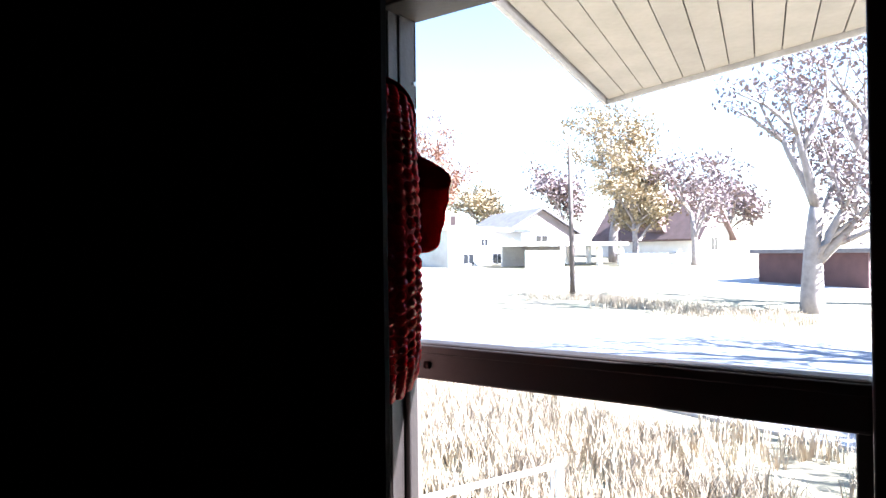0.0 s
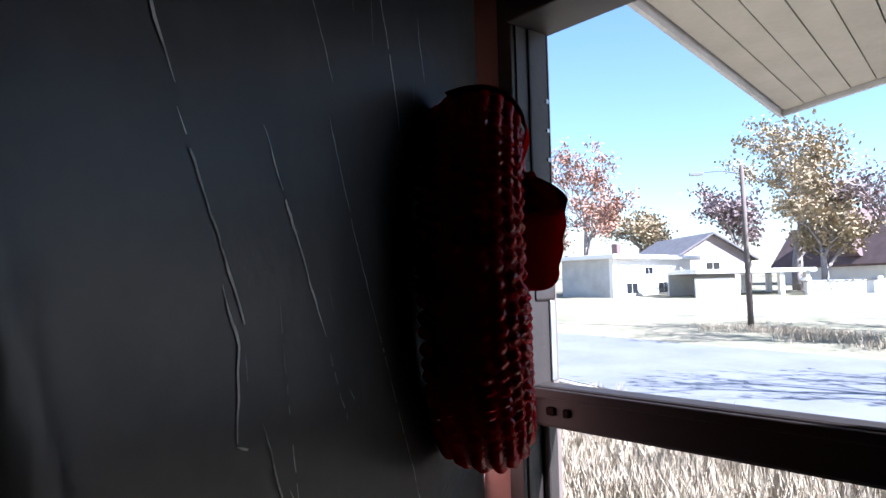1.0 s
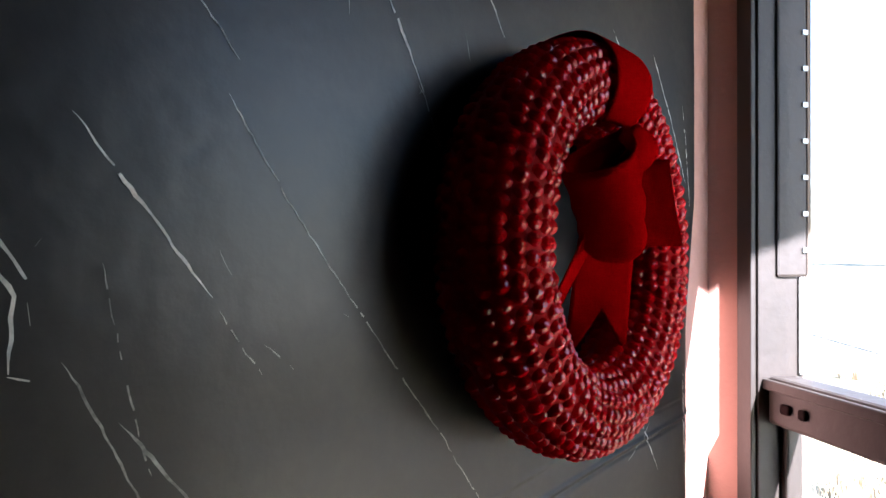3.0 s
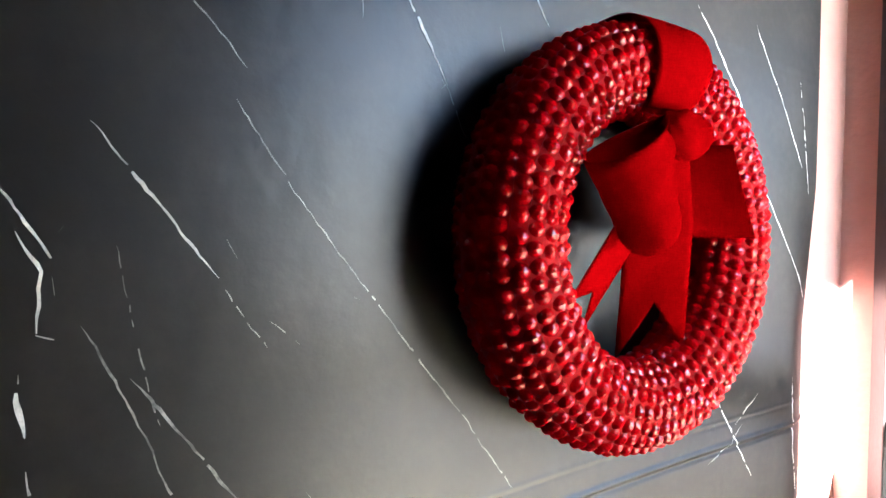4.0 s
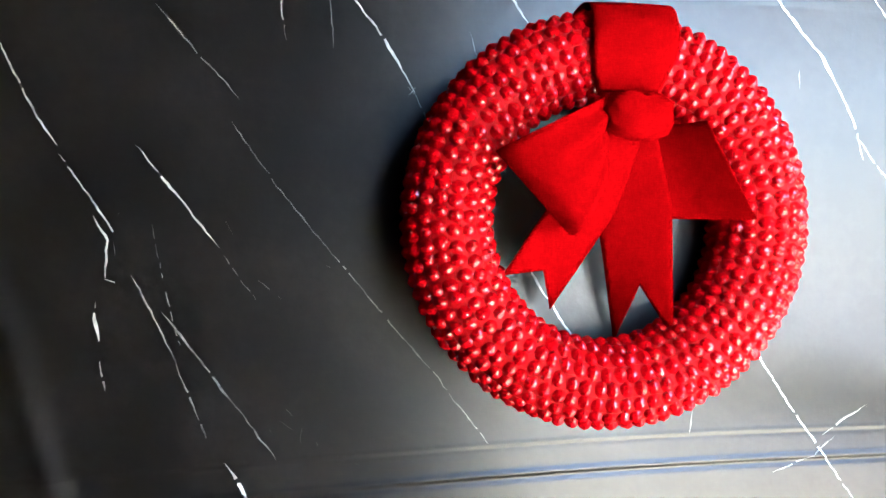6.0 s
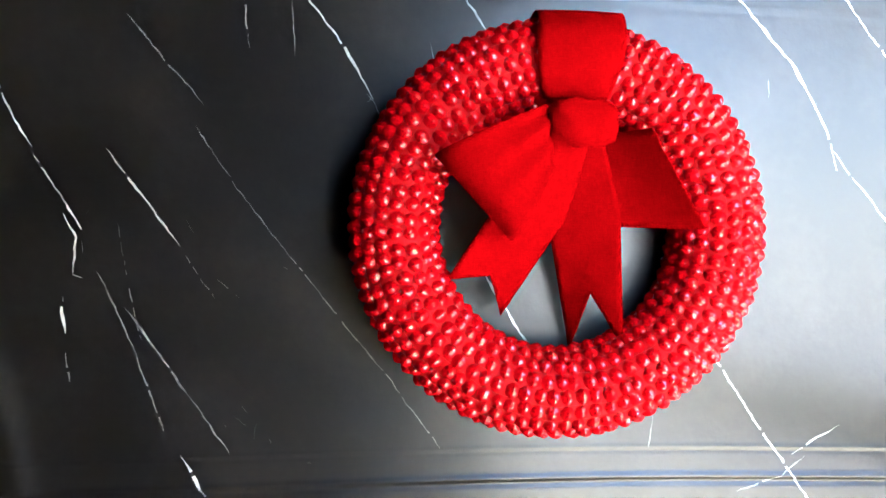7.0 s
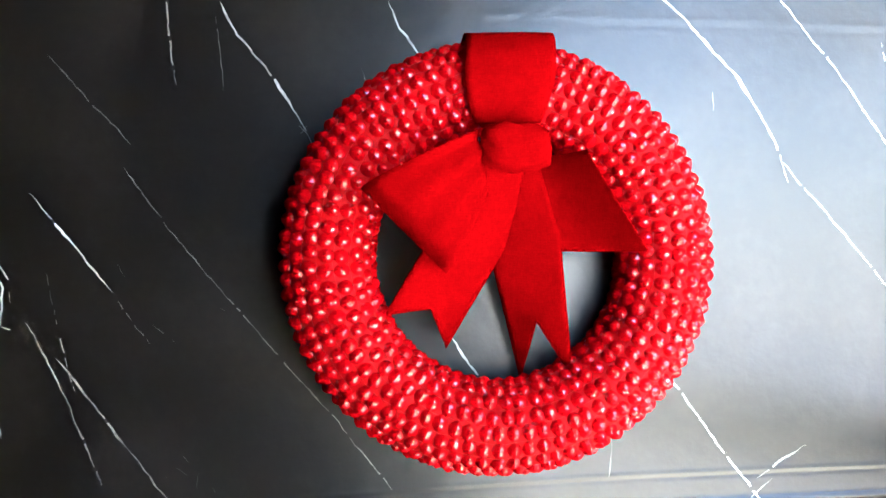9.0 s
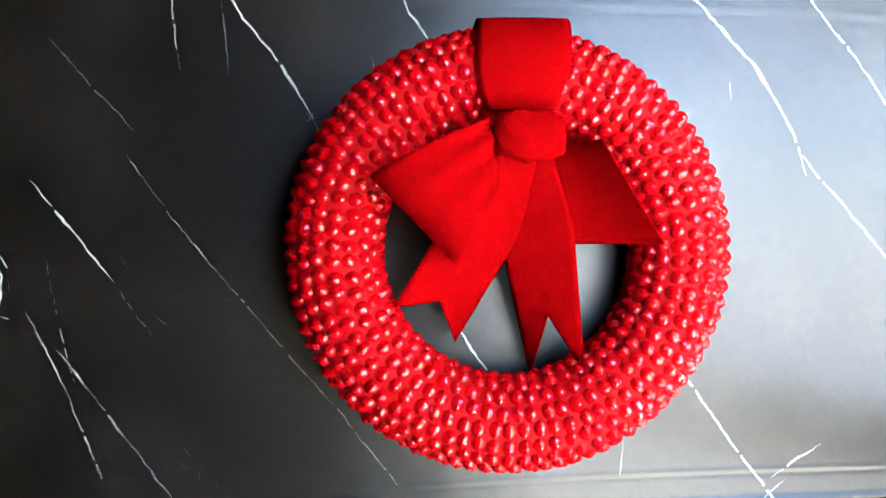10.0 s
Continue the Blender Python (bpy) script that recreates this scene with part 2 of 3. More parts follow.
wpart("window_frame", win, FRAME, 0.002, W0, -0.004, 0.0035, S0, S1, bevel=0.0015)
wpart("window_frame", win, FRAME, W1 - 0.012, W1 + 0.04, -0.014, 0.0, S0, S1)
wpart("window_frame", win, FRAME, W0, W1 - 0.012, -0.014, WT, S1 - 0.05, S1)
wpart("jamb_lining", win, FRAME, W0, W0 + 0.003, 0.004, 0.063, S0 + 0.02, S1 - 0.05, bevel=0.001)
wpart("window_sill", win, FRAME, 0.003, W1 + 0.05, -0.04, WT + 0.02, S0 - 0.03, S0 + 0.02)
J0 = W0 + 0.0031
wpart("meeting_rail", win, FRAME, J0, W1 - 0.012, 0.016, 0.056, RZ0, RZ1, bevel=0.005)
wpart("rail_lip", win, FRAME, J0, W1 - 0.012, 0.009, 0.0158, RZ1 - 0.016, RZ1 - 0.003, bevel=0.002)
wpart("sash_stile", win, FRAME, J0, J0 + 0.012, 0.034, 0.056, S0 + 0.02, RZ0)
wpart("sash_stile", win, FRAME, W1 - 0.03, W1, 0.034, 0.056, S0 + 0.02, RZ0)
wpart("sash_stile", win, METAL, J0, J0 + 0.004, 0.058, 0.07, RZ1, 1.47, label="pale grey metal sash track")
wpart("sash_stile", win, FRAME, J0, J0 + 0.003, 0.028, 0.07, 1.47, S1 - 0.05)
for i in range(7):
    wpart("track_clip", win, METAL, J0 + 0.0031, J0 + 0.0055, 0.062, 0.069, 1.50 + 0.045 * i, 1.506 + 0.045 * i, bevel=0)
wpart("sash_stile", win, FRAME, J0 + 0.013, W1 - 0.031, 0.034, 0.056, S0 + 0.02, S0 + 0.055)
wpart("sash_lock", win, DARKWOOD, W0 + 0.03, W0 + 0.046, 0.012, 0.0158, RZ0 + 0.018, RZ0 + 0.030)
wpart("sash_lock", win, DARKWOOD, W0 + 0.06, W0 + 0.072, 0.012, 0.0158, RZ0 + 0.018, RZ0 + 0.030)
for za, zb in ((S0 + 0.055, RZ0), (RZ1, S1 - 0.05)):
    pane = wpart("pane", win, GLASS, W0 + 0.0035, W1 - 0.0005, 0.042, 0.045, za - 0.01, zb + 0.01, bevel=0)
    pane.visible_shadow = False

# dark wooden panel that stands out from the wall at the sheet's left
pan = thing("door_casing", "dark red-brown wooden door casing beside the marble backdrop", "door casing", (-0.497, 0, 0), kind="structure")
part("casing_board", boxed(-0.022, 0.0, -0.050, 0.011, 0, 2.1, bevel=0.003), DARKWOOD, pan)
part("casing_stop", boxed(-0.034, -0.0221, -0.035, 0.011, 0, 2.1, bevel=0.003), DARKWOOD, pan)

# ---- the marble-patterned vinyl backdrop ----
X0, X1, Z0, Z1 = -0.496, 0.347, 0.75, 2.05


def sheet_y(x, z):
    """How far the hanging vinyl stands off its plane: creases, ripples and a curled edge."""
    y = -0.004 * min(1.0, max(0.0, (-0.22 - x) / 0.22)) ** 2 + 0.0012 * math.sin(3.1 * x + 2.3 * z) + 0.0008 * noise.noise((x * 4, z * 4, 0))
    for zc, tilt, h, w in ((1.3235, 0.040, 0.0004, 0.0016), (1.300, 0.042, 0.0017, 0.0024), (1.679, 0.0, 0.0003, 0.0016)):
        q = (z - (zc + tilt * x + 0.003 * math.sin(7 * x + zc))) / w
        y -= h * math.exp(-q * q)
        y += 0.8 * h * math.exp(-(q + 2.0) ** 2)
    edge = max(0.0, x - 0.300) / 0.047
    y += 0.010 * edge * edge * min(1.0, max(0.0, (1.56 - z) / 0.15))
    q = (x + 0.445 + 0.28 * (z - 1.47)) / 0.008
    y -= 0.0045 * math.exp(-q * q) * min(1.0, max(0.0, (1.53 - z) / 0.05))
    y -= 0.012 * max(0.0, (-0.46 - x + 0.010 * math.sin(9 * z)) / 0.04) ** 2
    return min(y, 0.0105)


sheet = thing("marble_backdrop", "black marble-patterned vinyl sheet with white veins hung on the wall", "backdrop", (0, 0, Z0))
bm = bmesh.new()
xs = [X0 + (X1 - X0) * i / 150 for i in range(151)]
zs = []
z = Z0
while z < Z1:
    zs.append(z)
    z += 0.0012 if 1.270 < z < 1.350 else (0.003 if 1.66 < z < 1.70 else 0.012)
zs.append(Z1)
front = [[bm.verts.new((x, sheet_y(x, z), z - Z0)) for x in xs] for z in zs]
for r0, r1 in zip(front, front[1:]):
    for i in range(len(xs) - 1):
        bm.faces.new((r0[i], r0[i + 1], r1[i + 1], r1[i]))
part("sheet", bm, VINYL, sheet, smooth=True)


def vein(points, width, mat, seed, gaps=0.15, wander=0.0012):
    """A thin broken streak printed along a line of the sheet."""
    rnd = random.Random(seed)
    bm = bmesh.new()
    line = []
    for (xa, za), (xb, zb) in zip(points, points[1:]):
        k = max(2, int(math.hypot(xb - xa, zb - za) / 0.0035))
        line += [(xa + (xb - xa) * i / k, za + (zb - za) * i / k) for i in range(k)]
    line.append(points[-1])
    last = None
    off = 0.0
    for i, (x, z) in enumerate(line):
        xa, za = line[max(i - 1, 0)]
        xb, zb = line[min(i + 1, len(line) - 1)]
        d = Vector((xb - xa, zb - za)).normalized()
        off = 0.7 * off + rnd.uniform(-wander, wander) * 0.5
        taper = min(1.0, (i + 0.6) / 4, (len(line) - i) / 4)
        w = width * taper * (0.45 + 0.75 * abs(noise.noise((x * 55 + seed, z * 55, 3.0))) * 1.6)
        cx, cz = x - d.y * off, z + d.x * off
        pair = []
        for s in (-1, 1):
            px, pz = cx - d.y * w * s, cz + d.x * w * s
            pair.append(bm.verts.new((px, sheet_y(px, pz) - 0.00035, pz - Z0)))
        if last and rnd.random() > gaps:
            bm.faces.new((last[0], last[1], pair[1], pair[0]))
        last = pair
    for v in [v for v in bm.verts if not v.link_faces]:
        bm.verts.remove(v)
    return part("vein", bm, mat, sheet)


def streak(seed, width, bright, gap, *points):
    vein(points, width, VEIN if bright else VEIN_FAINT, seed, gap)


streak(0, 0.001, True, 0.02, (-0.2058, 1.6899), (-0.1925, 1.6649), (-0.1650, 1.6319), (-0.1416, 1.5930))
streak(1, 0.0005, False, 0.2, (-0.1416, 1.5930), (-0.1324, 1.5750), (-0.1221, 1.5550))
streak(2, 0.0011, True, 0.05, (-0.4345, 1.6162), (-0.4114, 1.5698), (-0.3961, 1.5432))
streak(3, 0.0009, True, 0.15, (-0.3941, 1.5383), (-0.3648, 1.4960), (-0.3566, 1.4793))
streak(4, 0.0014, True, 0.02, (-0.3707, 1.4950), (-0.3605, 1.4773), (-0.3629, 1.4498))
streak(5, 0.001, True, 0, (-0.3629, 1.4488), (-0.3560, 1.4458))
streak(6, 0.0014, True, 0.05, (-0.3694, 1.4321), (-0.3701, 1.4203), (-0.3668, 1.4037))
streak(7, 0.0011, True, 0.05, (-0.3656, 1.3890), (-0.3612, 1.3675))
streak(8, 0.0009, True, 0.02, (-0.3423, 1.5465), (-0.3090, 1.5051), (-0.2839, 1.4726))
streak(9, 0.0005, False, 0.3, (-0.2839, 1.4726), (-0.2567, 1.4352))
streak(10, 0.0006, False, 0.08, (-0.2756, 1.5659), (-0.2422, 1.5194), (-0.1928, 1.4611), (-0.1213, 1.3772), (-0.0780, 1.3239))
streak(11, 0.0007, False, 0.05, (-0.3295, 1.6483), (-0.3072, 1.6225), (-0.2699, 1.5829))
streak(12, 0.0013, True, 0.02, (0.1238, 1.7043), (0.1454, 1.6841), (0.1896, 1.6376), (0.2152, 1.5950), (0.2244, 1.5727))
streak(13, 0.0009, True, 0.05, (0.2244, 1.5727), (0.2573, 1.5343), (0.2923, 1.4950), (0.3344, 1.4415))
streak(14, 0.0008, True, 0.05, (0.2234, 1.5747), (0.2295, 1.5555))
streak(15, 0.0009, True, 0.02, (0.2198, 1.7056), (0.2363, 1.6842), (0.2817, 1.6273), (0.3146, 1.5785))
streak(16, 0.0011, True, 0.05, (0.1238, 1.4210), (0.1737, 1.3520), (0.2053, 1.3111), (0.2358, 1.2712))
streak(17, 0.001, True, 0.02, (-0.0502, 1.4625), (-0.0116, 1.4049))
streak(18, 0.0005, False, 0.3, (-0.3304, 1.4892), (-0.3206, 1.4361), (-0.3101, 1.4008))
streak(19, 0.0007, False, 0.05, (-0.3453, 1.4518), (-0.3301, 1.4253), (-0.3097, 1.3792), (-0.2893, 1.3284))
streak(20, 0.0008, False, 0.03, (-0.3243, 1.4253), (-0.2952, 1.3890), (-0.2401, 1.3146))
streak(21, 0.0011, True, 0.05, (-0.2773, 1.3128), (-0.2512, 1.2717), (-0.2334, 1.2468))
streak(22, 0.001, True, 0.02, (-0.0801, 1.6915), (-0.0709, 1.6713), (-0.0545, 1.6492))
streak(23, 0.0006, False, 0.1, (0.1615, 1.2954), (0.1961, 1.3101), (0.2155, 1.3260))
streak(24, 0.0006, False, 0.1, (-0.2459, 1.6995), (-0.2434, 1.6673), (-0.2378, 1.6272))
streak(25, 0.0005, False, 0.1, (-0.2087, 1.6798), (-0.2019, 1.6235))
streak(26, 0.0007, False, 0, (0.1700, 1.6252), (0.1710, 1.6109))
streak(27, 0.0012, True, 0.25, (0.3091, 1.3609), (0.3130, 1.3207), (0.3159, 1.2857), (0.3300, 1.2377))
streak(28, 0.001, True, 0.15, (0.3069, 1.6655), (0.3200, 1.6041), (0.3300, 1.5531))
streak(40, 0.0007, False, 0.05, (0.2012, 1.3241), (0.2248, 1.3410), (0.2422, 1.3519))
streak(41, 0.0006, False, 0.05, (0.0904, 1.3601), (0.0875, 1.3294))
streak(42, 0.0006, True, 0.05, (-0.1466, 1.5969), (-0.1395, 1.5910))
streak(43, 0.0005, True, 0.05, (-0.1406, 1.5970), (-0.1455, 1.5909))
for k, (a, b) in enumerate((((-0.2407, 1.3457), (-0.2286, 1.3367)), ((-0.2330, 1.3524), (-0.2285, 1.3474)), ((-0.2215, 1.3389), (-0.2224, 1.3275)), ((-0.2103, 1.3270), (-0.2077, 1.3219)),
                            ((-0.1811, 1.3100), (-0.1748, 1.3080)), ((-0.2794, 1.4938), (-0.2735, 1.4833)), ((-0.2703, 1.4794), (-0.2648, 1.4728)), ((-0.2553, 1.4498), (-0.2373, 1.4359)),
                            ((-0.2464, 1.3385), (-0.2431, 1.3323)), ((-0.3570, 1.4920), (-0.3526, 1.4979)), ((-0.3573, 1.4747), (-0.3554, 1.4664)), ((-0.2082, 1.4629), (-0.2020, 1.4589)))):
    streak(60 + k, 0.0004, False, 0.3, a, b)
streak(44, 0.0005, False, 0.05, (-0.0999, 1.6407), (-0.0937, 1.6236))

# ---- the beaded wreath ----
RING, TUBE, CY = 0.1180, 0.0245, -0.0380
wreath = thing("beaded_wreath", "round wreath of faceted translucent red beads hanging on the backdrop", "wreath", (-0.003, -0.003, 1.4985), turn=1.0, lean=-0.8)


def on_ring(theta, phi, r):
    """theta: round the wreath, from its top; phi: round the tube, 0 at its outer side, 90 degrees at its front."""
    k = RING + r * math.cos(phi)
    deep = (1.5 if r > TUBE else 1.8) if math.sin(phi) < 0 else 1.0      # the back reaches to the sheet
    return Vector((k * math.sin(theta), min(CY - deep * r * math.sin(phi), -0.0075 if r > TUBE else 0.0035), k * math.cos(theta)))


bm = bmesh.new()
rings = [[bm.verts.new(on_ring(2 * math.pi * i / 96, 2 * math.pi * j / 16, TUBE + 0.0058)) for j in range(16)] for i in range(96)]
for i in range(96):
    for j in range(16):
        bm.faces.new((rings[i][j], rings[(i + 1) % 96][j], rings[(i + 1) % 96][(j + 1) % 16], rings[i][(j + 1) % 16]))
part("ring_form", bm, CORE, wreath, "dark red ring under the beads", smooth=True)


def bead_bm():
    """A cut-glass bead: a rounded barrel of small flat facets, its hole along x."""
    bm = bmesh.new()
    prof = ((-0.0051, 0.0012), (-0.0044, 0.0031), (-0.0027, 0.0049), (0.0, 0.0060), (0.0027, 0.0049), (0.0044, 0.0031), (0.0051, 0.0012))
    sides = 12
    rows = []
    for k, (x, r) in enumerate(prof):
        sh = math.pi / sides if k % 2 else 0.0
        rows.append([bm.verts.new((x, r * math.cos(2 * math.pi * j / sides + sh), r * math.sin(2 * math.pi * j / sides + sh))) for j in range(sides)])
    for k, (a, b) in enumerate(zip(rows, rows[1:])):
        for j in range(sides):
            n = (j + 1) % sides
            if k % 2 == 0:
                bm.faces.new((a[j], a[n], b[j]))
                bm.faces.new((a[n], b[n], b[j]))
            else:
                bm.faces.new((a[j], a[n], b[n]))
                bm.faces.new((a[j], b[n], b[j]))
    bm.faces.new(rows[0])
    bm.faces.new(rows[-1])
    return bm


BEAD_MESH = mesh_of("bead", bead_bm(), BEAD)
bead_v = [v.co.copy() for v in BEAD_MESH.vertices]
bead_f = [tuple(p.vertices) for p in BEAD_MESH.polygons]
rest_v, rest_f = [], []
rnd = random.Random(4)
near_count = 0
ROWS = 15


def row_phi(row):
    """Rows evenly spaced round the section, from its outer back to its inner back."""
    return radians(-50 + 285 * row / (ROWS - 1))


for row in range(ROWS):
    phi = row_phi(row)
    k = RING + (TUBE + 0.003) * math.cos(phi)
    count = int(2 * math.pi * k / 0.0098)
    for i in range(count):
        th = 2 * math.pi * (i + 0.5 * (row % 2)) / count + rnd.uniform(-0.010, 0.010)
        p = on_ring(th, phi + rnd.uniform(-0.03, 0.03), TUBE + 0.0032 + rnd.uniform(-0.0005, 0.0005))
        out = (p - on_ring(th, phi, 0.004)).normalized()
        along = Vector((math.cos(th), 0, -math.sin(th)))
        along = (along - out * along.dot(out)).normalized()
        side = out.cross(along)
        m = Matrix((along, side, out)).transposed().to_4x4() @ Matrix.Rotation(rnd.uniform(-0.2, 0.2), 4, "X") @ pose(0, 0, 0, 0, rnd.uniform(-5, 5), rnd.uniform(-5, 5))
        m.translation = p
        # the front rows of the lower and left half hang as single beads, the others are one strung mass
        if row in (5, 6, 7, 8, 9) and math.cos(th) < 0.35 and near_count < 300:
            b = new("bead", BEAD_MESH)
            b.parent = wreath
            b.matrix_local = m
            near_count += 1
        else:
            base = len(rest_v)
            rest_v += [tuple(m @ v) for v in bead_v]
            rest_f += [tuple(base + q for q in f) for f in bead_f]
me = bpy.data.meshes.new("bead_strand")
me.from_pydata(rest_v, [], rest_f)
me.materials.append(BEAD)
strands = new("bead_strand", me)
strands.parent = wreath
tagged(strands, "strung red faceted beads", kind="stuff")
for row in range(1, ROWS - 1):
    phi = row_phi(row + 0.5)
    bm = bmesh.new()
    tube(bm, [on_ring(2 * math.pi * i / 120, phi + 0.03 * math.sin(i * 0.9), TUBE + 0.0060 + 0.0006 * math.sin(i * 2.1)) for i in range(121)], 0.00017, 4)
    part("strand_wire", bm, WIRE, wreath, "thin red wire between bead rows")
# hanger at the top
bm = bmesh.new()
tube(bm, [(0.0, -0.014, 0.120), (0.0, -0.005, 0.123), (0.0, 0.001, 0.126)], 0.0012, 6)
part("hanger", bm, DARKWOOD, wreath, "small dark hook on the backdrop")

# ---- the velvet bow ----
bow = thing("ribbon_bow", "red velvet ribbon bow tied round the beaded wreath", "bow", (0, 0, 1.5))


def ribbon(name, rows_, thick=0.0009, label=""):
    """A ribbon of some thickness from cross lines, each a list of points."""
    bm = bmesh.new()
    grid = [[Vector(p) for p in r] for r in rows_]
    nr, nc = len(grid), len(grid[0])
    nor = []
    for i in range(nr):
        line = []
        for j in range(nc):
            du = grid[min(i + 1, nr - 1)][j] - grid[max(i - 1, 0)][j]
            dv = grid[i][min(j + 1, nc - 1)] - grid[i][max(j - 1, 0)]
            n = du.cross(dv)
            line.append(n.normalized() if n.length > 1e-12 else Vector((0, -1, 0)))
        nor.append(line)
    top = [[bm.verts.new(grid[i][j] + nor[i][j] * thick * 0.5) for j in range(nc)] for i in range(nr)]
    bot = [[bm.verts.new(grid[i][j] - nor[i][j] * thick * 0.5) for j in range(nc)] for i in range(nr)]
    for i in range(nr - 1):
        for j in range(nc - 1):
            bm.faces.new((top[i][j], top[i][j + 1], top[i + 1][j + 1], top[i + 1][j]))
            bm.faces.new((bot[i][j], bot[i + 1][j], bot[i + 1][j + 1], bot[i][j + 1]))
        bm.faces.new((top[i][0], top[i + 1][0], bot[i + 1][0], bot[i][0]))
        bm.faces.new((top[i][-1], bot[i][-1], bot[i + 1][-1], top[i + 1][-1]))
    for i in (0, nr - 1):
        for j in range(nc - 1):
            bm.faces.new((top[i][j], bot[i][j], bot[i][j + 1], top[i][j + 1]))
    return part(name, bm, VELVET, bow, label, smooth=True)


def across(c, w, n=13, sag=0.0, normal=(0, -1, 0)):
    c, w, normal = Vector(c), Vector(w), Vector(normal)
    return [c + w * (2 * j / (n - 1) - 1) + normal * sag * (1 - (2 * j / (n - 1) - 1) ** 2) for j in range(n)]


# the band over the ring
rows_ = []
for i in range(40):
    phi = radians(-30 + 175 * i / 39)
    r = TUBE + 0.0112 + (0.001 if phi > radians(60) else 0.0) * min(1, (phi - radians(60)) * 2 if phi > radians(60) else 0)
    over = on_ring(0.0, phi, r)
    half = 0.0300 if i < 26 else 0.0300 - 0.008 * ((i - 26) / 13) ** 1.5
    rows_.append(across((0.0020 + 0.0015 * math.sin(i * 0.15), over.y - 0.001, over.z), (half, 0, 0.0006), sag=0.0012 + 0.0006 * math.sin(i * 0.7)))
ribbon("ribbon_band", rows_)


def loop(knot, fold, width_end, pinch, bulge_front, bulge_back, seed, dive=1.0):
    """One loop: out over the front, round the fold and back behind. dive: how long it stays deep before it comes forward."""
    knot, fold, we = Vector(knot), Vector(fold), Vector(width_end)
    pw = Vector(pinch)
    rows_ = []
    n = 60
    for i in range(n + 1):
        a = math.pi * 2 * i / n          # 0 knot in front, pi at the fold, 2 pi knot behind
        s = 0.5 - 0.5 * math.cos(a)
        s = s ** 0.6
        lift = math.sin(a)
        d = bulge_front * max(0.0, lift) - bulge_back * max(0.0, -lift)
        c = knot.lerp(fold, s)
        c.y = knot.y + (fold.y - knot.y) * s ** dive - d
        k = s
        w = pw.lerp(we, k)
        row = across(c, w, sag=0.003 * (1 - s) + 0.0010 * math.sin(seed + 3 * s))
        fold_amp = 0.0035 * (1 - k)
        row = [p + Vector((0, -fold_amp * math.cos(j * 1.5 + seed), 0)) for j, p in enumerate(row)]
        rows_.append(row)
    return rows_


ribbon("bow_loop", loop((-0.017, -0.070, 0.060), (-0.0680, -0.0840, 0.0150), (0.0265, 0.0030, -0.0265), (0.004, 0.004, -0.020), 0.020, 0.026, 0.4))
ribbon("bow_loop", loop((0.004, -0.034, 0.036), (0.0695, -0.0800, 0.0345), (0.0205, 0.0020, -0.0325), (0.004, 0.000, -0.034), 0.002, 0.008, 1.7, 3.0))


def tail(points, widths, notch, seed):
    """A hanging tail with a swallow cut."""
    pts = [Vector(p) for p in points]
    wid = [Vector(w) for w in widths]
    rows_ = []
    n = 28
    for i in range(n + 1):
        q = i / n * (len(pts) - 1)
        a = min(int(q), len(pts) - 2)
        f = q - a
        f = f * f * (3 - 2 * f) if len(pts) == 2 else f
        c, w = pts[a].lerp(pts[a + 1], f), wid[a].lerp(wid[a + 1], f)
        row = across(c, w, sag=0.004 * math.cos(i * 0.12 + seed) * (1 - i / n) + 0.0015)
        d = (pts[-1] - pts[-2]).normalized()
        if i > n - 10:
            pull = notch * ((i - (n - 10)) / 10)
            row = [p - d * pull * (1 - abs(2 * j / 12 - 1)) for j, p in enumerate(row)]
        rows_.append(row)
    return rows_


ribbon("bow_tail", tail(((0.000, -0.066, 0.062), (-0.022, -0.055, 0.012), (-0.0600, -0.0385, -0.0540)), ((0.014, 0.004, -0.006), (0.0230, 0.012, -0.0090), (0.0215, 0.0150, -0.0135)), 0.020, 0.3))
ribbon("bow_tail", tail(((0.006, -0.062, 0.060), (0.014, -0.048, 0.008), (0.0330, -0.0275, -0.0900)), ((0.014, -0.004, 0.004), (0.0230, -0.012, 0.003), (0.0150, -0.0195, 0.0040)), 0.044, 1.3))

# the knot
bm = bmesh.new()
bmesh.ops.create_uvsphere(bm, u_segments=28, v_segments=18, radius=1.0)
for v in bm.verts:
    x, y, z = v.co
    crease = 0.13 * math.cos(6.5 * x + 1.5 * z + 2) * max(0, -y) + 0.16 * noise.noise((x * 2.6, y * 2.6, z * 2.6 + 4))
    f = 1 + crease
    sq = 1 / max(abs(x), abs(z), 0.6)
    v.co = Vector((0.0045 + 0.0215 * x * f * min(sq, 1.25), -0.0740 + 0.0105 * y * f, 0.0715 + 0.0140 * z * f * min(sq, 1.2) - 0.004 * (1 - abs(x)) * (1 if z < 0 else 0.3)))
part("bow_knot", bm, VELVET, bow, smooth=True)

# ---- outside ----
GZ = -1.0


RISE = 0.033


def lie(x):
    """The height of the ground, which climbs gently away from the house."""
    return GZ + RISE * max(x - 2.0, 0.0)


def far(az, d):
    """A place on the ground outside by its bearing and distance from the window."""
    a = radians(az + 5.7)
    d = d * 1.07
    x = -0.59 + d * math.sin(a)
    return Vector((x, -0.12 + d * math.cos(a), lie(x)))


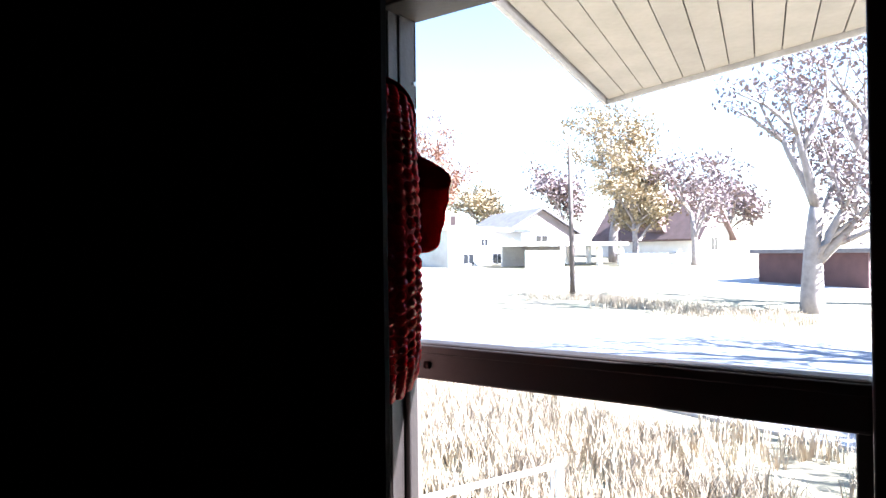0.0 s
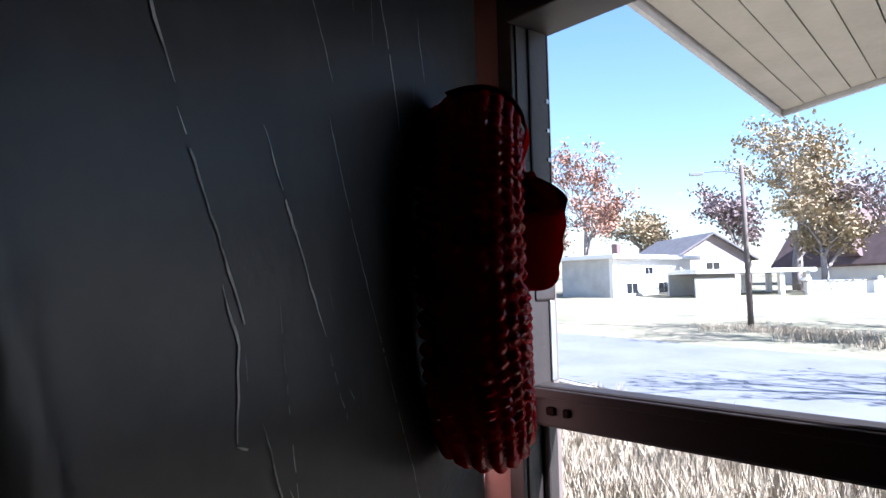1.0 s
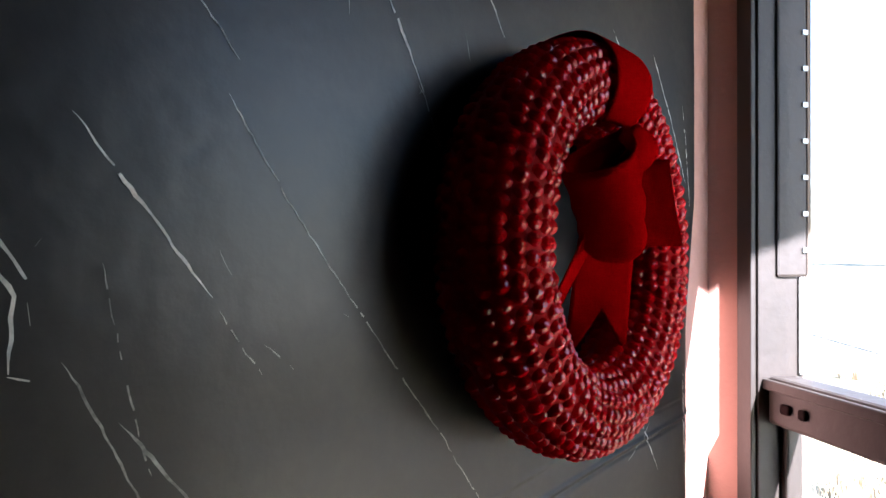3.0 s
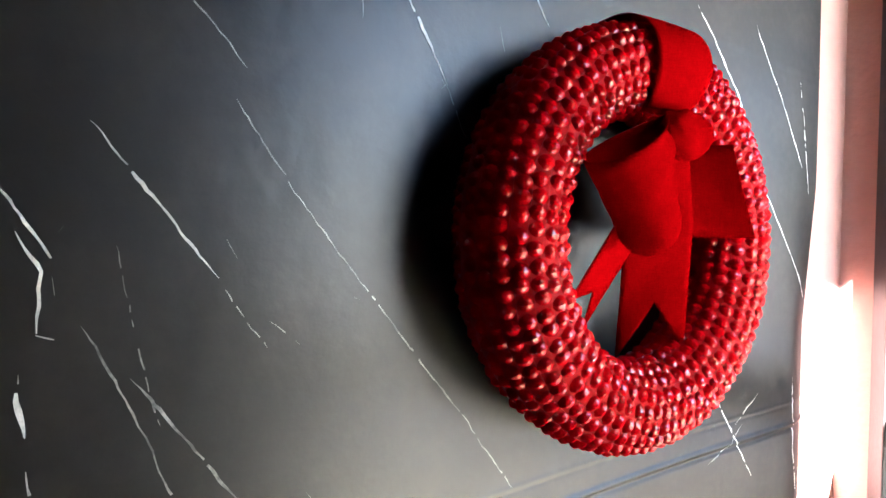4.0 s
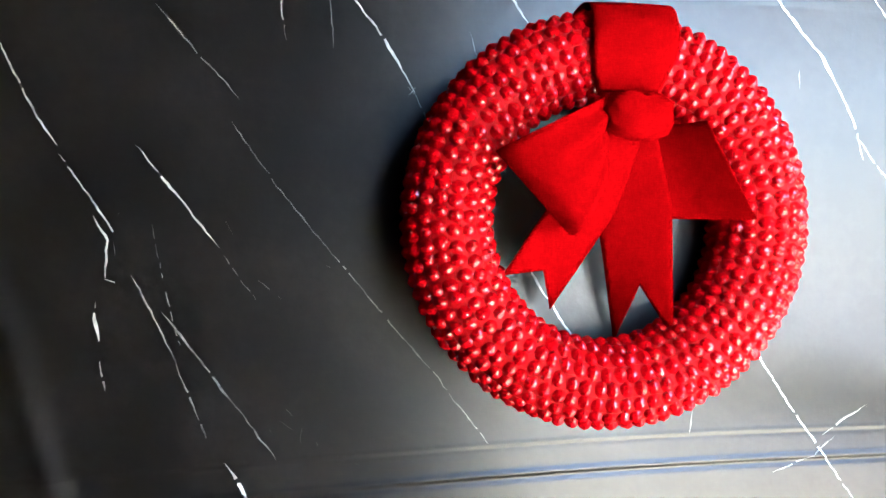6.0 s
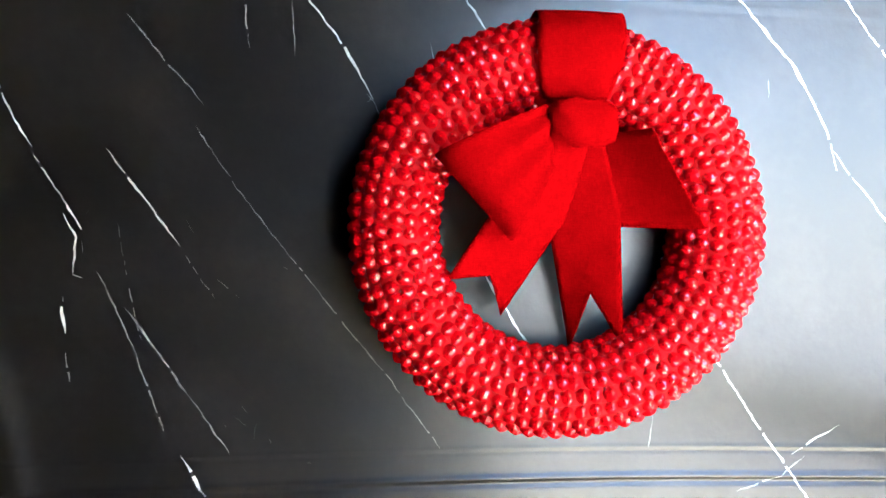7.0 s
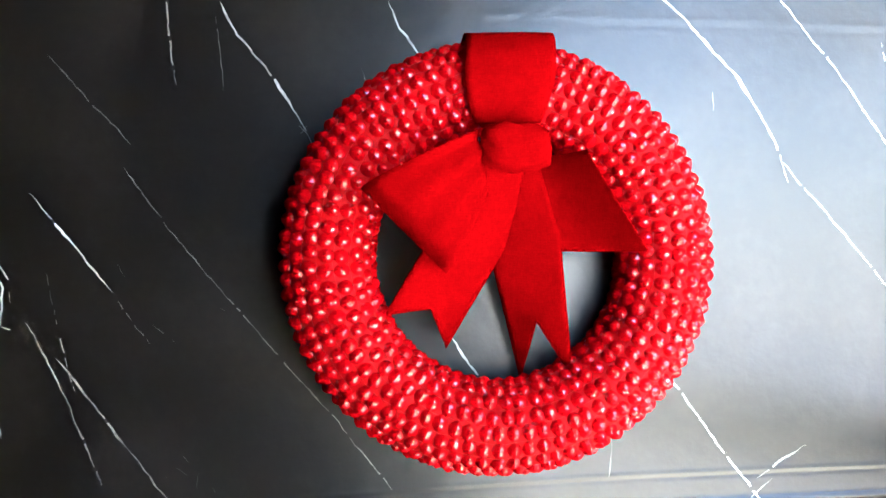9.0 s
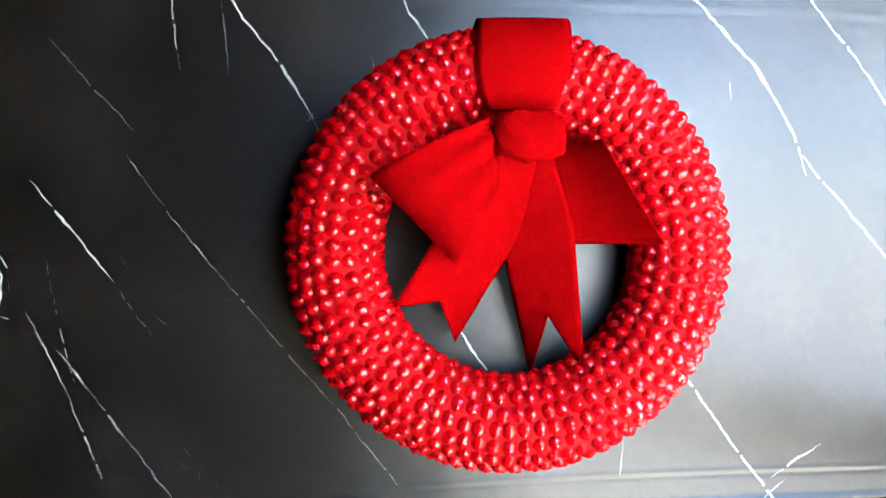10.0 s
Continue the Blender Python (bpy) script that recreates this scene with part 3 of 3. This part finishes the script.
bm = bmesh.new()
rows = [[bm.verts.new((x, y, z)) for x, z in ((-600, GZ), (2.0, GZ), (140.0, lie(140.0)), (900, lie(140.0)), (900, GZ - 1.0), (-600, GZ - 1.0))] for y in (-700, 800)]
bm.faces.new(rows[0])
bm.faces.new(rows[1])
for k in range(6):
    bm.faces.new((rows[0][k], rows[0][(k + 1) % 6], rows[1][(k + 1) % 6], rows[1][k]))
solid("ground", bm, GRASS, "dry tan and greenish autumn lawn around the street", "ground", kind="structure")
solid("road", strip([(-20, -25.5), (2.0, -9.1), (7.5, -5.0), (10.6, -3.1), (16.0, 0.9), (60, 33)], [(-20, -42), (2.0, -21.8), (12.0, -12.6), (15.1, -9.7), (26.0, 1.7), (75, 50)], -0.2, 0.012), ASPHALT, "sunlit worn grey asphalt street", "road", kind="structure")
solid("driveway", strip([(10, -40), (26.3, -15.8), (35.2, 2.1), (62, 29)], [(14, -42), (33.5, -19.0), (45.0, 0.7), (70, 27)], -0.2, 0.016), CONCRETE, "pale concrete side lane beyond the verge", "road", kind="structure")
kerb = thing("kerb", "low concrete kerb along the street", "kerb", (0, 0, GZ), kind="structure")
for (xa, ya), (xb, yb) in (((-20, -25.4), (2.0, -8.95)), ((2.0, -8.95), (7.4, -4.9)), ((7.4, -4.9), (16.0, 1.05)), ((16.0, 1.05), (60, 33.2))):
    d = Vector((xb - xa, yb - ya, lie(xb) - lie(xa)))
    m = Matrix.Translation((xa, ya, lie(xa) - GZ)) @ d.to_track_quat("X", "Z").to_matrix().to_4x4()
    part("kerb_stone", boxed(0, d.length, 0.0, 0.16, -0.1, 0.05, bevel=0.01, m=m), CONCRETE, kerb)

# porch roof with boarded soffit
SC = Vector((4.30, -1.76, 2.67))
ER = Vector((-0.894, -0.447, 0.0))
EL = Vector((-0.859, 0.512, 0.0)).normalized()
porch = thing("porch_roof", "boarded beige porch soffit with a pale fascia above the window", "roof", (SC.x, SC.y, SC.z))


def slab(v0, v1, u0, u1, z0, z1):
    return prism([tuple((ER * v + EL * u).xy) for v, u in ((v0, u0), (v1, u0), (v1, u1), (v0, u1))], z0, z1)


part("roof_deck", slab(-0.02, 2.275, -0.02, 4.2, 0.03, 0.16), SHINGLE, porch)
part("fascia", slab(-0.03, 2.275, -0.05, -0.021, -0.03, 0.17), FASCIA, porch)
part("fascia", slab(-0.06, -0.031, -0.05, 4.2, -0.03, 0.17), FASCIA, porch)
for i in range(13):
    part("plank", slab(0.175 * i, 0.175 * i + 0.166, 0.0, 4.2, 0.0 + 0.002 * (i % 2), 0.025), SOFFIT, porch)

# unseen slanting cover added over the corner window, to trim the sun patch's top
solid("eave", prism([(0.60, 0.12), (1.15, -1.52), (-0.47, -1.10), (0.42, -0.05)], 2.481, 2.60), FASCIA, "pale unseen slab added to shade the top of the window's sun patch", "eave", kind="structure")

# low porch railing
rail = thing("porch_railing", "low white metal porch railing with thin balusters", "railing", (2.42, 0.06, GZ))
ra, rb = Vector((0, 0, 0)), Vector((0.56, -1.05, 0))
part("top_rail", tube(bmesh.new(), [ra + Vector((0, 0, 1.30)), rb + Vector((0, 0, 1.30))], 0.016, 8), WHITEMETAL, rail)
part("bottom_rail", tube(bmesh.new(), [ra + Vector((0, 0, 0.62)), rb + Vector((0, 0, 0.62))], 0.012, 8), WHITEMETAL, rail)
for i in range(10):
    p = ra.lerp(rb, (i + 0.5) / 10)
    part("baluster", tube(bmesh.new(), [p + Vector((0, 0, 0.62)), p + Vector((0, 0, 1.30))], 0.007, 6), WHITEMETAL, rail)
for p in (ra, rb):
    part("post", boxed(p.x - 0.02, p.x + 0.02, p.y - 0.02, p.y + 0.02, 0, 1.34, bevel=0.003), WHITEMETAL, rail)


def local_frame(az, d, u):
    """Matrix with x along u, y to its left, at a place outside."""
    p = far(az, d)
    u = Vector((u[0], u[1], 0)).normalized()
    return Matrix(((u.x, -u.y, 0, p.x), (u.y, u.x, 0, p.y), (0, 0, 1, p.z), (0, 0, 0, 1)))


def window_on(parent, x, z, w, h, y, mat=DARKGLASS):
    wv = part("window", boxed(x - w / 2 - 0.08, x + w / 2 + 0.08, y - 0.04, y + 0.02, z - h / 2 - 0.08, z + h / 2 + 0.08, bevel=0.01), SIDING, parent)
    for s in (-1, 1):
        part("pane", boxed(x + s * w / 4 - w / 4 + 0.03, x + s * w / 4 + w / 4 - 0.03, y - 0.055, y - 0.041, z - h / 2, z + h / 2), mat, wv)


# white bungalow on the corner: x runs along its sunny front, y into the house
hm = local_frame(89.7, 44.5, (0.75, -0.66))
house = thing("bungalow", "low white flat-roofed bungalow with small basement windows", "house")
house.matrix_world = hm
part("wall", boxed(0, 10.3, 0, 0.3, 0, 2.75), SIDING, house)
# darker grey than the other walls: the shade of this end is painted in
part("wall", boxed(0, 0.3, 0.301, 4.6, 0, 2.75), GREYSIDE, house, "end wall with its shade put into a grey colour")
part("wall", boxed(10.0, 10.3, 0.301, 4.6, 0, 2.75), SIDING, house)
part("wall", boxed(0.301, 9.999, 4.3, 4.6, 0, 2.75), SIDING, house)
roof = part("roof", boxed(-0.7, 10.9, -0.6, 5.2, 2.751, 3.05, bevel=0.04), SIDING, house, "flat white roof with deep eaves")
part("chimney", boxed(3.4, 3.9, 2.0, 2.5, 3.051, 4.0, bevel=0.02), BROWNROOF, house)
for x in (2.2, 6.3):
    window_on(house, x, 0.62, 1.4, 0.75, -0.001)
window_on(house, 4.4, 1.9, 1.0, 0.5, -0.001)

# carport
cm = local_frame(98.3, 44.0, (0.35, -0.94))
car = thing("carport", "open white carport on square posts beside the bungalow", "carport")
car.matrix_world = cm
part("roof", boxed(-2.2, 6.8, -0.4, 4.2, 1.55, 1.82, bevel=0.03), SIDING, car)
for x in (4.3, 6.3):
    for y in (0.0, 3.8):
        part("post", boxed(x - 0.16, x + 0.16, y - 0.16, y + 0.16, 0, 1.549), SIDING, car)
part("back_wall", boxed(-2.0, 3.2, 3.3, 3.5, 0, 1.549), GREYSIDE, car)
part("low_wall", boxed(-2.0, 1.2, 0.0, 0.2, 0, 1.25), SIDING, car)


def gable_house(name, label, az, d, u, length, depth, wall_h, ridge_h, wall_mat, roof_mat, windows=()):
    """A house with a ridge along its depth, its gable to the front."""
    h = thing(name, label, "house")
    h.matrix_world = local_frame(az, d, u)
    bm = bmesh.new()
    lo = [bm.verts.new(p) for p in ((0, 0, 0), (length, 0, 0), (length, 0, wall_h), (length / 2, 0, ridge_h), (0, 0, wall_h))]
    hi = [bm.verts.new((v.co.x, depth, v.co.z)) for v in lo]
    bm.faces.new(lo)
    bm.faces.new(hi)
    for i in range(5):
        bm.faces.new((lo[i], lo[(i + 1) % 5], hi[(i + 1) % 5], hi[i]))
    part("wall", bm, wall_mat, h)
    for s in (0, 1):
        bm = bmesh.new()
        e = -0.5 if s == 0 else length + 0.5
        slope = (ridge_h - wall_h) / (length / 2)
        a = (e, wall_h - 0.5 * slope + 0.02)
        b = (length / 2, ridge_h + 0.02)
        vs = [bm.verts.new((x, y, z + t)) for y in (-0.5, depth + 0.5) for x, z, t in ((*a, 0), (*b, 0), (*b, 0.18), (*a, 0.18))]
        bm.faces.new(vs[:4])
        bm.faces.new(vs[4:])
        for i in range(4):
            bm.faces.new((vs[i], vs[(i + 1) % 4], vs[4 + (i + 1) % 4], vs[4 + i]))
        part("roof", bm, roof_mat, h)
    for x, z, w, hh in windows:
        window_on(h, x, z, w, hh, -0.001)
    return h


gable_house("gabled_house", "grey shingled gabled house behind the bungalow", 94.6, 62, (0.25, -0.97), 7.8, 12, 2.6, 4.9, PINKSTUCCO, SHINGLE, ((3.9, 1.6, 1.4, 1.2),))
gable_house("steep_house", "tall house with a white gable and a steep brown roof", 110.3, 58, (0.55, -0.83), 5.4, 11, 2.2, 5.2, SIDING, BROWNROOF, ((2.7, 1.4, 1.2, 1.2),))
# its long dark roof side
lr = thing("brown_barn", "long dark brown house with a steep shingled roof", "house")
lr.matrix_world = local_frame(107.6, 60, (0.42, -0.91))
part("wall", boxed(0, 6.6, 0, 6, 0, 2.4), BRICKRED, lr)
bm = bmesh.new()
vs = [bm.verts.new(p) for p in ((-0.4, -0.5, 2.401), (7.0, -0.5, 2.401), (7.0, 6.5, 2.401), (-0.4, 6.5, 2.401), (-0.1, 3.0, 6.8), (6.6, 3.0, 6.8))]
for f in ((0, 1, 5, 4), (2, 3, 4, 5), (0, 4, 3), (1, 2, 5), (0, 3, 2, 1)):
    bm.faces.new([vs[i] for i in f])
rf = part("roof", bm, BROWNROOF, lr)
part("chimney", boxed(4.4, 4.9, 2.8, 3.3, 6.2, 8.2, bevel=0.02), BRICKRED, rf)
for x in (1.4, 3.6):
    window_on(lr, x, 1.3, 1.0, 1.1, -0.001)

gm = local_frame(122.0, 31.0, (0.45, -0.89))
gar = thing("garage", "dark red-brown garage with a shallow grey roof", "garage")
gar.matrix_world = gm
part("wall", boxed(0, 7, 0, 5, 0, 1.55), BRICKRED, gar)
part("roof", boxed(-0.3, 7.3, -0.4, 5.3, 1.551, 1.75, bevel=0.03), SHINGLE, gar)
part("garage_door", boxed(1.2, 4.0, -0.04, -0.001, 0.02, 1.4, bevel=0.01), BROWNROOF, gar)

fm = local_frame(104.2, 45.5, (0.30, -0.954))
fen = thing("garden_wall", "low white rendered garden wall", "wall")
fen.matrix_world = fm
part("wall_body", boxed(0, 8.6, 0, 0.25, 0, 0.85), SIDING, fen)
part("coping", boxed(-0.05, 8.65, -0.06, 0.31, 0.851, 0.95, bevel=0.02), CONCRETE, fen)
for x in (0.0, 5.2, 8.6):
    part("pillar", boxed(x - 0.2, x + 0.2, -0.12, 0.37, 0.951, 1.15, bevel=0.02), SIDING, fen)

# street pole with a lamp arm
pp = far(100.1, 24.3)
pole = thing("street_pole", "slim dark wooden utility pole with a lamp arm", "pole", tuple(pp))
part("shaft", tube(bmesh.new(), [(0, 0, -0.1), (0.02, 0.02, 3.0), (0.03, 0.05, 5.9)], [0.11, 0.09, 0.07], 10), POLEWOOD, pole, smooth=True)
arm = part("arm", tube(bmesh.new(), [(0.03, 0.05, 5.6), (0.1, 0.7, 5.75), (0.15, 1.55, 5.72)], [0.03, 0.025, 0.02], 6), METAL, pole)
part("lamp_head", boxed(0.05, 0.25, 1.35, 1.85, 5.62, 5.74, bevel=0.03), METAL, arm)


def tree(name, label, at, height, spread, leaf, leaves, seed, trunk_r=0.22, lean=0.0, low=0.25, size=0.22, bark=BARK):
    """A tapered trunk that forks into limbs and twigs, with small leaf clumps round the twig ends."""
    rnd = random.Random(seed)
    t = thing(name, label, "tree", tuple(at))
    bm = bmesh.new()
    ends = []

    def grow(p, d, length, r, level):
        n = 4
        pts, rad = [p.copy()], [r]
        for i in range(n):
            d = (d + Vector((rnd.uniform(-1, 1), rnd.uniform(-1, 1), rnd.uniform(-0.5, 0.8))) * 0.16).normalized()
            p = p + d * length / n
            pts.append(p.copy())
            rad.append(r * (1 - 0.5 * (i + 1) / n))
            if level >= 2:
                ends.append(p.copy())
        tube(bm, pts, rad, 7 if level == 0 else 5)
        if level < 4:
            k = (5, 4, 3, 3)[level]
            for j in range(k):
                a = 2 * math.pi * (j + rnd.uniform(0, 0.8)) / k
                out = Vector((math.cos(a), math.sin(a), 0))
                tilt = rnd.uniform(0.5, 1.0)
                nd = (d * (1.15 - tilt * 0.5) + out * tilt).normalized()
                q = pts[-1] if j < 2 else pts[rnd.choice((2, 3))]
                grow(q, nd, length * rnd.uniform(0.55, 0.8), rad[-1] * 0.85, level + 1)

    grow(Vector((0, 0, -0.1)), Vector((lean, 0, 1)).normalized(), height * low, trunk_r, 0)
    top = max(e.z for e in ends)
    wide = max(math.hypot(e.x, e.y) for e in ends)
    kz, kx = height / top, spread / wide
    kx = kx if kx < 1.6 else 1.6
    for v in bm.verts:
        v.co = Vector((v.co.x * kx, v.co.y * kx, v.co.z * kz))
    part("trunk", bm, bark, t, smooth=True)
    if leaves:
        vs, fs = [], []
        for i in range(leaves):
            e = rnd.choice(ends)
            c = Vector((e.x * kx, e.y * kx, e.z * kz)) + Vector((rnd.gauss(0, 1), rnd.gauss(0, 1), rnd.gauss(0, 0.8))) * size * 1.6
            u = Vector((rnd.uniform(-1, 1), rnd.uniform(-1, 1), rnd.uniform(-1, 1))).normalized()
            w = u.orthogonal().normalized() * size * rnd.uniform(0.25, 0.55)
            u = u * size * rnd.uniform(0.5, 1.0)
            b = len(vs)
            vs += [tuple(c - u), tuple(c + w + u.cross(w) * 0.4), tuple(c + u), tuple(c - w)]
            fs.append((b, b + 1, b + 2, b + 3))
        me = bpy.data.meshes.new("crown")
        me.from_pydata(vs, [], fs)
        me.materials.append(leaf)
        cr = new("crown", me)
        cr.parent = t
    return t


tree("autumn_tree", "rust-leaved autumn tree behind the bungalow", far(87.6, 54), 13.2, 5.0, LEAF_RUST, 3800, 11, 0.3)
tree("autumn_tree", "thin rust-leaved autumn tree beyond the bungalow", far(83.5, 58), 11.0, 4.0, LEAF_RUST, 2200, 12, 0.26)
tree("autumn_tree", "broad tan-leaved autumn tree behind the carport", far(103.6, 52), 12.6, 6.2, LEAF_TAN, 6200, 13, 0.34)
tree("autumn_tree", "tan-leaved autumn tree by the garden wall", far(105.4, 49), 8.4, 3.6, LEAF_TAN, 3400, 14, 0.26)
tree("bare_tree", "almost bare grey-brown tree before the brown house", far(110.0, 48), 9.2, 4.2, LEAF_GREY, 1500, 15, 0.24)
tree("bare_tree", "large almost bare pale-barked street tree", far(118.3, 21.5), 8.0, 4.2, LEAF_GREY, 1500, 16, 0.24, low=0.16, size=0.12)
tree("bare_tree", "almost bare pale-barked tree by the garage", far(123.5, 25), 9.5, 4.8, LEAF_GREY, 1700, 17, 0.26, low=0.2, size=0.14)
# the next two stay out of view, added for their shadows on the road
tree("bare_tree", "unseen bare tree added to throw shadows on the street", Vector((3.0, -12.5, lie(3.0))), 9.0, 4.5, LEAF_GREY, 900, 18, 0.25, low=0.2, size=0.12)
tree("bare_tree", "unseen bare tree added to throw shadows on the street", Vector((8.5, -14.5, lie(8.5))), 9.5, 4.8, LEAF_GREY, 900, 19, 0.26, low=0.2, size=0.12)
tree("far_tree", "distant brownish trees on the skyline", far(99.5, 85), 12.0, 6.5, LEAF_GREY, 2600, 20, 0.35, size=0.4)
tree("far_tree", "distant brownish trees on the skyline", far(112.5, 88), 13.0, 7.0, LEAF_GREY, 2600, 21, 0.35, size=0.4)
tree("far_tree", "distant brownish trees on the skyline", far(91.8, 90), 10.0, 6.5, LEAF_TAN, 2600, 22, 0.35, size=0.4)


def tufts(name, label, spots, blades, height, seed):
    """Dry grass: many thin bent blades round scattered spots."""
    rnd = random.Random(seed)
    vs, fs = [], []
    for cx, cy, r in spots:
        for i in range(blades):
            a, q = rnd.uniform(0, 6.283), r * math.sqrt(rnd.random())
            x, y = cx + q * math.cos(a), cy + q * math.sin(a)
            h = height * rnd.uniform(0.4, 1.0)
            bx, by = rnd.uniform(-0.4, 0.4) * h, rnd.uniform(-0.4, 0.4) * h
            w = height * 0.025
            ca, sa = math.cos(a * 3) * w, math.sin(a * 3) * w
            b = len(vs)
            g = lie(x)
            vs += [(x - ca, y - sa, g), (x + ca, y + sa, g), (x + bx * 0.4 + ca * 0.6, y + by * 0.4 + sa * 0.6, g + h * 0.6), (x + bx * 0.4 - ca * 0.6, y + by * 0.4 - sa * 0.6, g + h * 0.6), (x + bx, y + by, g + h)]
            fs += [(b, b + 1, b + 2, b + 3), (b + 3, b + 2, b + 4)]
    me = bpy.data.meshes.new(name)
    me.from_pydata(vs, [], fs)
    me.materials.append(STRAW)
    return tagged(new(name, me), label, "grass", kind="stuff")


rnd = random.Random(9)
NEAR_A, NEAR_B = Vector((6.6, -5.0, 0)), Vector((15.0, 1.0, 0))
spots = []
for i in range(150):
    q = NEAR_A.lerp(NEAR_B, rnd.uniform(-0.3, 1.1))
    k = rnd.random() ** 0.7
    base = Vector((3.2 + 1.6 * rnd.random(), -0.6 + 3 * (rnd.random() - 0.5), 0))
    q = q.lerp(base, k * 0.9) + Vector((rnd.uniform(-0.4, 0.4), rnd.uniform(-0.4, 0.4), 0))
    spots.append((q.x, q.y, rnd.uniform(0.25, 0.6)))
tufts("dry_grass", "tall dry straw-coloured grass before the house", spots, 120, 0.42, 3)
spots = []
for i in range(120):
    q = far(98.6, 24.3).lerp(Vector((17.0, -11.5, 0)), rnd.random())
    spots.append((q.x + rnd.uniform(-1.5, 1.8), q.y + rnd.uniform(-1.2, 1.2), rnd.uniform(0.3, 0.9)))
tufts("verge_grass", "dry rough grass along the far verge", spots, 50, 0.28, 5)
